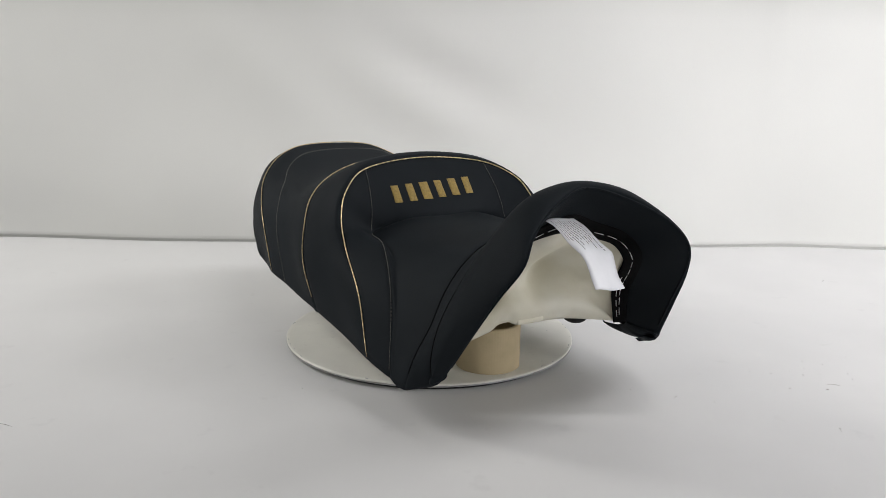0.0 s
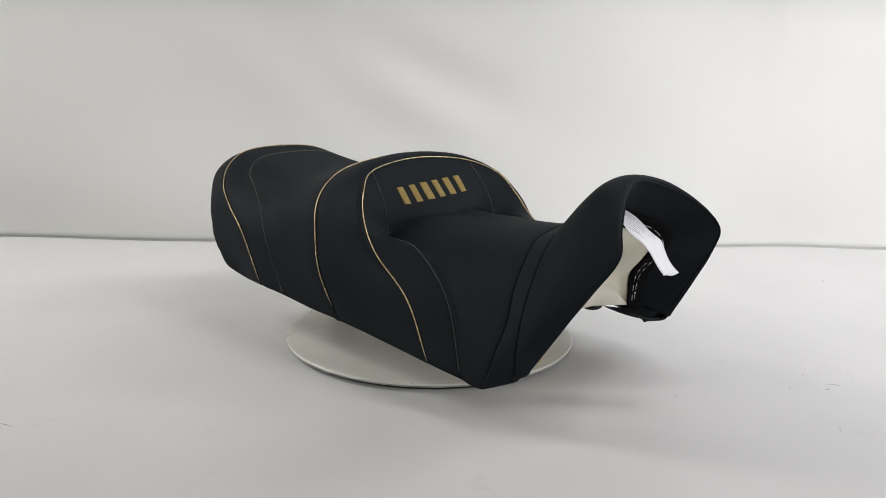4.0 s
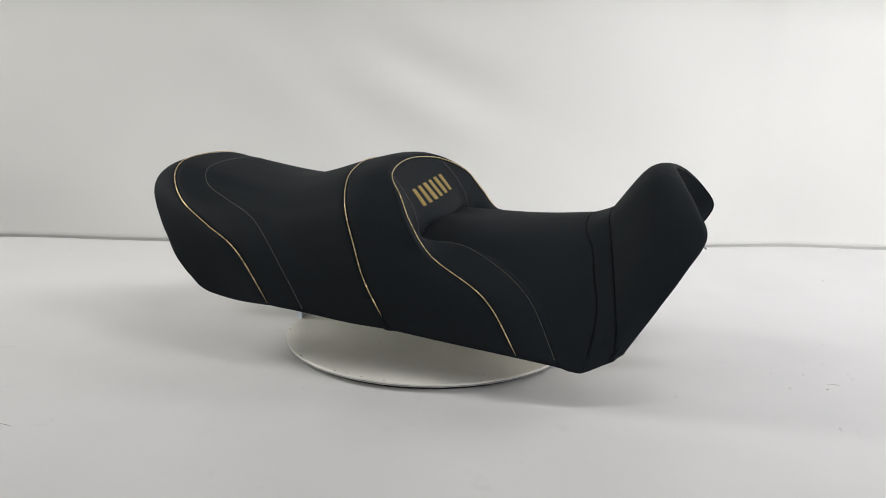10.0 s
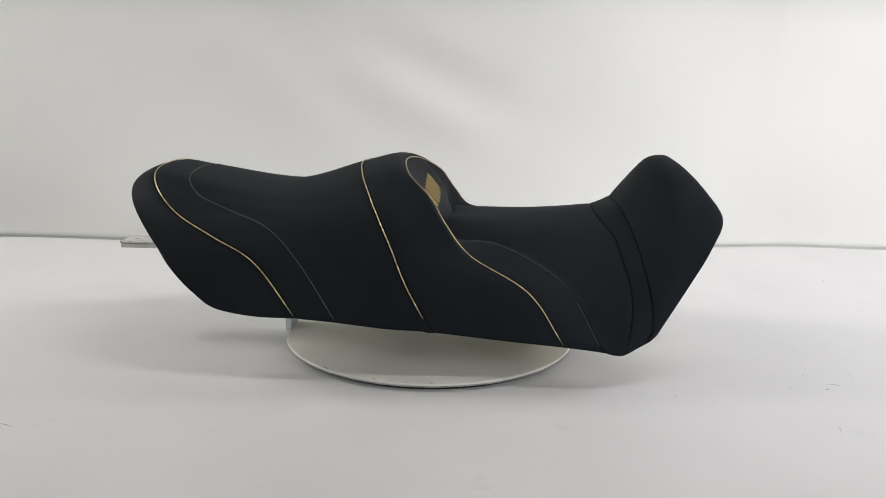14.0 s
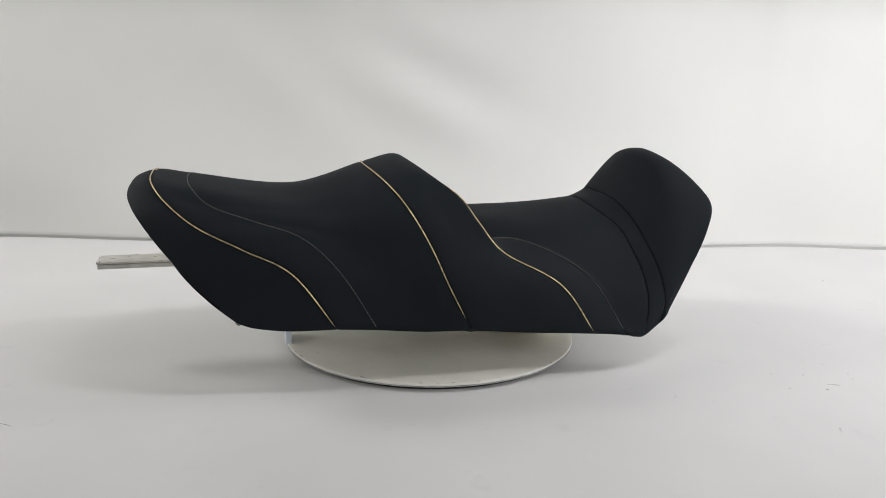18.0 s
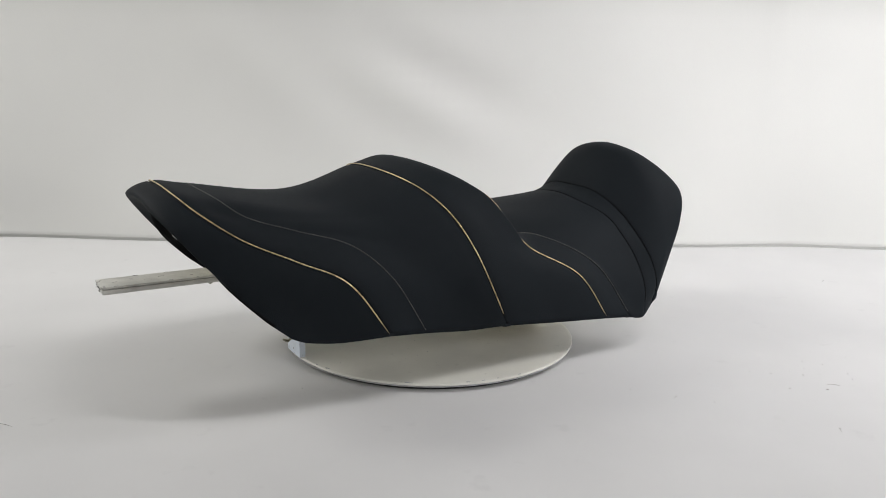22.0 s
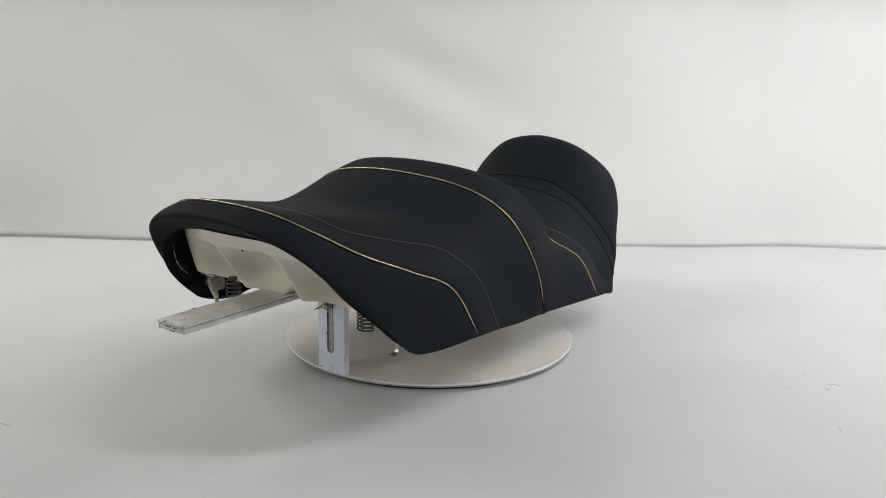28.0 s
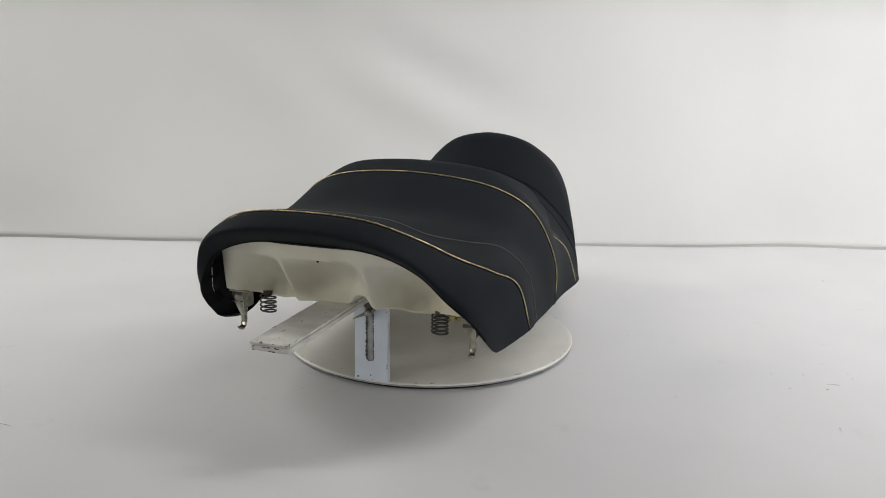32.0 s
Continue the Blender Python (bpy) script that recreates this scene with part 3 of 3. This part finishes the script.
# ---- the turntable and its support ----
turntable = tagged(new("turntable"), "round white-painted display turntable with a flat steel arm", "turntable")
part("disc", ring_bm([(0.0002, -0.0042), (0.0002, 0.0), (0.186, 0.0), (0.1893, -0.0004), (0.19, -0.0012), (0.19, -0.0036), (0.1893, -0.0042)], 160), DISC_PAINT, turntable, "white painted round disc", smooth=False)
part("edge_band", ring_bm([(0.1895, -0.0042), (0.1895, -0.0026), (0.1902, -0.0026), (0.1902, -0.0042)], 160), SCUFF, turntable, "bare grey lower edge of the disc", smooth=False)
# the base's black and its radius draw the shadow gap under the disc
part("base", ring_bm([(0.0002, FLOOR), (0.0002, -0.0043), (0.1808, -0.0043), (0.1808, FLOOR)], 96), RUBBER, turntable, "turntable base, black to draw the shadow gap under the disc", smooth=False)
TURN0 = -61.525  # the seat's heading at the start
FR = pose(0, 0, 0, 0, 0, TURN0)


def in_frame(bm):
    bm.transform(FR)
    return bm


def slotted_post():
    """A flat steel upright with a long round-ended slot, standing on the disc."""
    y0, y1, x0, x1, top = -0.0165, 0.0235, -0.192, -0.1845, 0.109
    c, hw, s0, s1 = 0.0050, 0.0046, 0.0275, 0.0815
    inner, outer = [], []
    for k in range(48):
        a = 2 * math.pi * k / 48
        d = (math.cos(a), math.sin(a))
        inner.append((c + hw * d[0], (s1 if d[1] > 0 else s0) + hw * d[1]))
        m = max(abs(d[0]), abs(d[1]))
        outer.append(((y0 + y1) / 2 + (y1 - y0) / 2 * d[0] / m, top / 2 + top / 2 * d[1] / m))
    P = np.array([[(x0, *o), (x1, *o), (x1, *i), (x0, *i)] for o, i in zip(outer, inner)])
    bm = grid_bm(P, close_u=True, close_v=True)
    bmesh.ops.recalc_face_normals(bm, faces=bm.faces[:])
    return bm


BLUISH = material("cool_white_enamel", (0.66, 0.72, 0.80), 0.35, var=0.05, var_scale=40, bump=0.1, bump_scale=200, stain=0.3)
post = part("post", in_frame(slotted_post()), BLUISH, turntable, "white painted slotted steel post", smooth=False)
part("slot_lining", in_frame(box_bm(-0.1904, -0.1850, -0.0003, 0.0103, 0.022, 0.087, 0.0003)), SCUFF, turntable, "scuffed grey strip behind the slot")
bolt = part("bolt", in_frame(tube_bm([(-0.1975, 0.0045, 0.0905), (-0.1945, 0.0045, 0.0905), (-0.1944, 0.0045, 0.0905), (-0.1920, 0.0045, 0.0905)], [0.0052, 0.0056, 0.0072, 0.0072], 6)), DARK_STEEL, turntable, "dark hexagonal bolt head and washer", smooth=False)
part("wing_nut", in_frame(join_bm([tube_bm([(-0.2030, 0.0040, 0.0820), (-0.1925, 0.0040, 0.0820)], [0.0036, 0.0046], 8), tube_bm([(-0.199, 0.006, 0.0815), (-0.2005, 0.0125, 0.0785), (-0.202, 0.0205, 0.0745)], [0.0022, 0.0016, 0.0007], 6), tube_bm([(-0.198, 0.001, 0.0835), (-0.198, -0.0045, 0.0865)], [0.0022, 0.0014], 6)])), STEEL, bolt, "bright steel wing nut")
part("arm", in_frame(box_bm(-0.4112, 0.12, -0.0138, 0.0248, 0.1132, 0.1155, 0.0006)), WHITE_PAINT, turntable, "worn white flat steel arm")
part("arm_underlay", in_frame(box_bm(-0.4105, 0.12, -0.014, 0.0240, 0.1070, 0.1126, 0.0017, 3)), WHITE_PAINT, turntable, "worn white flat steel strip under the arm")


def chips(name, spots, mat, parent, label, seed):
    """Small flat chips and scuffs: (x, y, z, length, width, turn) each."""
    rnd = random.Random(seed)
    bms = []
    for x, y, z, length, wide, turn in spots:
        bm = bmesh.new()
        ring = []
        for k in range(9):
            a = 2 * math.pi * k / 9
            r = rnd.uniform(0.6, 1.0)
            ring.append(bm.verts.new((length * r * math.cos(a), wide * r * math.sin(a), 0.00025)))
        bm.faces.new(ring)
        low = [bm.verts.new((v.co.x, v.co.y, -0.0006)) for v in ring]
        for k in range(9):
            bm.faces.new((ring[k], low[k], low[(k + 1) % 9], ring[(k + 1) % 9]))
        bm.transform(Matrix.Translation((x, y, z)) @ Matrix.Rotation(turn, 4, "Z"))
        bms.append(bm)
    return part(name, join_bm(bms), mat, parent, label)


CHIP = material("dark_bare_metal", (0.16, 0.155, 0.15), 0.5, metal=0.6, var=0.4, var_scale=300)
rnd = random.Random(5)
spots = [(-0.411 + rnd.uniform(0, 0.004), rnd.uniform(-0.0135, 0.0245), 0.1155, rnd.uniform(0.0005, 0.0015), rnd.uniform(0.0003, 0.0006), rnd.uniform(1.2, 1.9)) for _ in range(7)]
spots += [(rnd.uniform(-0.41, -0.2), y + rnd.uniform(-0.0007, 0.0007), 0.1155, rnd.uniform(0.001, 0.004), rnd.uniform(0.0002, 0.0006), rnd.uniform(-0.2, 0.2)) for y in (-0.0128, -0.0128, 0.0238) for _ in range(3)]
spots += [(rnd.uniform(-0.4, -0.24), rnd.uniform(-0.01, 0.02), 0.1155, rnd.uniform(0.0008, 0.003), rnd.uniform(0.0002, 0.0006), rnd.uniform(-0.4, 0.4)) for _ in range(7)]
paint = chips("paint_chips", spots, CHIP, turntable, "dark chips in the paint of the arm", 6)
worn = []
for _ in range(16):
    y, z = rnd.uniform(-0.013, 0.023), rnd.choice((0.1114, 0.1114, 0.1152, 0.1080, rnd.uniform(0.108, 0.115)))
    worn.append(box_bm(-0.4114, -0.4102, y - rnd.uniform(0.0003, 0.0016), y + rnd.uniform(0.0003, 0.0016), z - rnd.uniform(0.0001, 0.0005), z + rnd.uniform(0.0001, 0.0005), 0))
tagged(part("worn_edge", in_frame(join_bm(worn)), CHIP, turntable, "dark worn end of the arm"), kind="stuff")
paint.data.transform(FR)
tagged(paint, kind="stuff")
spots = []
for _ in range(26):
    a, r = rnd.uniform(0, 2 * math.pi), rnd.choice((0.1885, 0.1875, 0.187))
    spots.append((r * math.cos(a), r * math.sin(a), 0.0001, rnd.uniform(0.0003, 0.0007), rnd.uniform(0.0008, 0.004), a))
for _ in range(26):
    a, r = rnd.uniform(0, 2 * math.pi), 0.18 * rnd.random() ** 0.5
    spots.append((r * math.cos(a), r * math.sin(a), 0.0002, rnd.uniform(0.0003, 0.0009), rnd.uniform(0.0003, 0.0008), a))
tagged(chips("rim_scuffs", spots, SCUFF, turntable, "grey scuffs on the disc and its rim", 7), kind="stuff")
RUBBED = material("rubbed_rim", (0.26, 0.25, 0.22), 0.5, metal=0.3, var=0.4, var_scale=200)


# bare, rubbed metal along the rim, worst on one side
def rim_wear():
    bms = []
    for _ in range(70):
        a = rnd.gauss(-math.pi / 2, 0.8) if rnd.random() < 0.5 else rnd.uniform(0, 2 * math.pi)
        span, z0 = rnd.uniform(0.03, 0.22), rnd.uniform(-0.0041, -0.0026)
        z1 = min(-0.0011, z0 + rnd.uniform(0.0002, 0.0008))
        bm = bmesh.new()
        n = 16
        low = [bm.verts.new((0.1902 * math.cos(a + span * k / n), 0.1902 * math.sin(a + span * k / n), z0 + rnd.uniform(0, 0.0002))) for k in range(n + 1)]
        high = [bm.verts.new((0.1902 * math.cos(a + span * k / n), 0.1902 * math.sin(a + span * k / n), z0 + 0.0001 + (z1 - z0) * rnd.uniform(0.3, 1.0) * math.sin(math.pi * k / n))) for k in range(n + 1)]
        for k in range(n):
            bm.faces.new((low[k], low[k + 1], high[k + 1], high[k]))
        bms.append(bm)
    return join_bm(bms)


tagged(part("rim_wear", rim_wear(), RUBBED, turntable, "rubbed bare metal along the rim of the disc"), kind="stuff")
# dark chips round the slot and edges of the post
def post_marks():
    bms = []
    # the worn, dark lip round the slot
    c, hw, s0, s1 = 0.0050, 0.0046, 0.0275, 0.0815
    lip_path = [(-0.1920, c + hw * math.cos(a), (s1 if math.sin(a) > 0 else s0) + hw * math.sin(a)) for a in np.linspace(math.pi * 0.42, math.pi * 2.58, 15)]
    lip_path, _ = along(np.array(lip_path), 0.0012)
    bms.append(tube_bm(lip_path, [max(0.00012, rnd.gauss(0.00050, 0.00028)) for _ in lip_path], 5))
    for y, z in ((-0.0155, 0.083), (-0.016, 0.02), (-0.0158, 0.017), (0.004, 0.006), (0.0195, 0.003), (0.002, 0.001)):
        chip = bmesh.new()
        bmesh.ops.create_icosphere(chip, subdivisions=1, radius=1)
        chip.transform(Matrix.Translation((-0.1920, y, z)) @ Matrix.Rotation(rnd.random(), 4, "X") @ Matrix.Diagonal((0.00025, rnd.uniform(0.0005, 0.0012), rnd.uniform(0.0006, 0.0016), 1)))
        bms.append(chip)
    return join_bm(bms)


tagged(part("post_chips", in_frame(post_marks()), CHIP, turntable, "dark chips in the paint of the post"), kind="stuff")

roll = tagged(new("cardboard_roll"), "brown cardboard core roll standing on the turntable", "roll")
part("core", ring_bm([(0.0345, 0.0), (0.0345, 0.0540), (0.0352, 0.0545), (0.0378, 0.0545), (0.0384, 0.0540), (0.0385, 0.0005), (0.038, 0.0)], 72), CARD, roll, smooth=False)


# grit and lint on the table
def grit():
    rnd = random.Random(11)
    bms = []
    seen = [(0.307, -0.163), (0.319, -0.209), (0.232, -0.176), (0.512, -0.118), (0.464, -0.169), (0.417, -0.12), (0.474, -0.076), (-0.562, 0.105), (-0.144, -0.183), (-0.622, 0.171), (0.681, 0.325), (0.684, 0.327)]
    seen += [(rnd.gauss(0.46, 0.05), rnd.gauss(-0.11, 0.05)) for _ in range(12)]
    for x, y in seen:
        r = rnd.uniform(0.0003, 0.0008)
        bm = bmesh.new()
        bmesh.ops.create_icosphere(bm, subdivisions=1, radius=1)
        bm.transform(Matrix.Translation((x, y, FLOOR + r * 0.4)) @ Matrix.Rotation(rnd.random() * 6, 4, "Z") @ Matrix.Diagonal((r * rnd.uniform(1, 2.4), r, r * 0.6, 1)))
        bms.append(bm)
    for cx, cy, L, a in ((-0.445, -0.285, 0.028, -0.3), (0.47, -0.155, 0.014, -0.2), (0.277, -0.200, 0.005, 0.8), (0.427, -0.282, 0.006, 1.2)):
        s = np.linspace(0, 1, 9)
        bms.append(tube_bm(np.stack([cx + L * s * math.cos(a), cy + L * s * math.sin(a) + 0.004 * np.sin(3 * s), np.full(9, FLOOR + 0.0003)], axis=1), 0.0002, 4))
    tagged(mesh_object("grit", join_bm(bms), GRIT), "dark specks of grit and lint on the table", "grit", kind="stuff")


grit()


# ---- movement: everything on the disc turns about the axis ----
def heading(t):
    return math.degrees(0.0726743 * t + 0.00000266 * (t - 16) ** 2 - 0.00000357148 * (t - 16) ** 3)


def motions():
    times = [i * 1.0 for i in range(33)]
    walk(turntable, [(t, pose(0, 0, 0, 0, 0, heading(t))) for t in times])
    walk(seat, [(t, pose(0, 0, 0, 0, 0, heading(t) + TURN0) @ pose(0, 0.0040, 0, 0.281)) for t in times])
    walk(roll, [(t, pose(0, 0, 0, 0, 0, heading(t) + TURN0) @ pose(0.1405, 0.0015, 0.0)) for t in times])


motions()
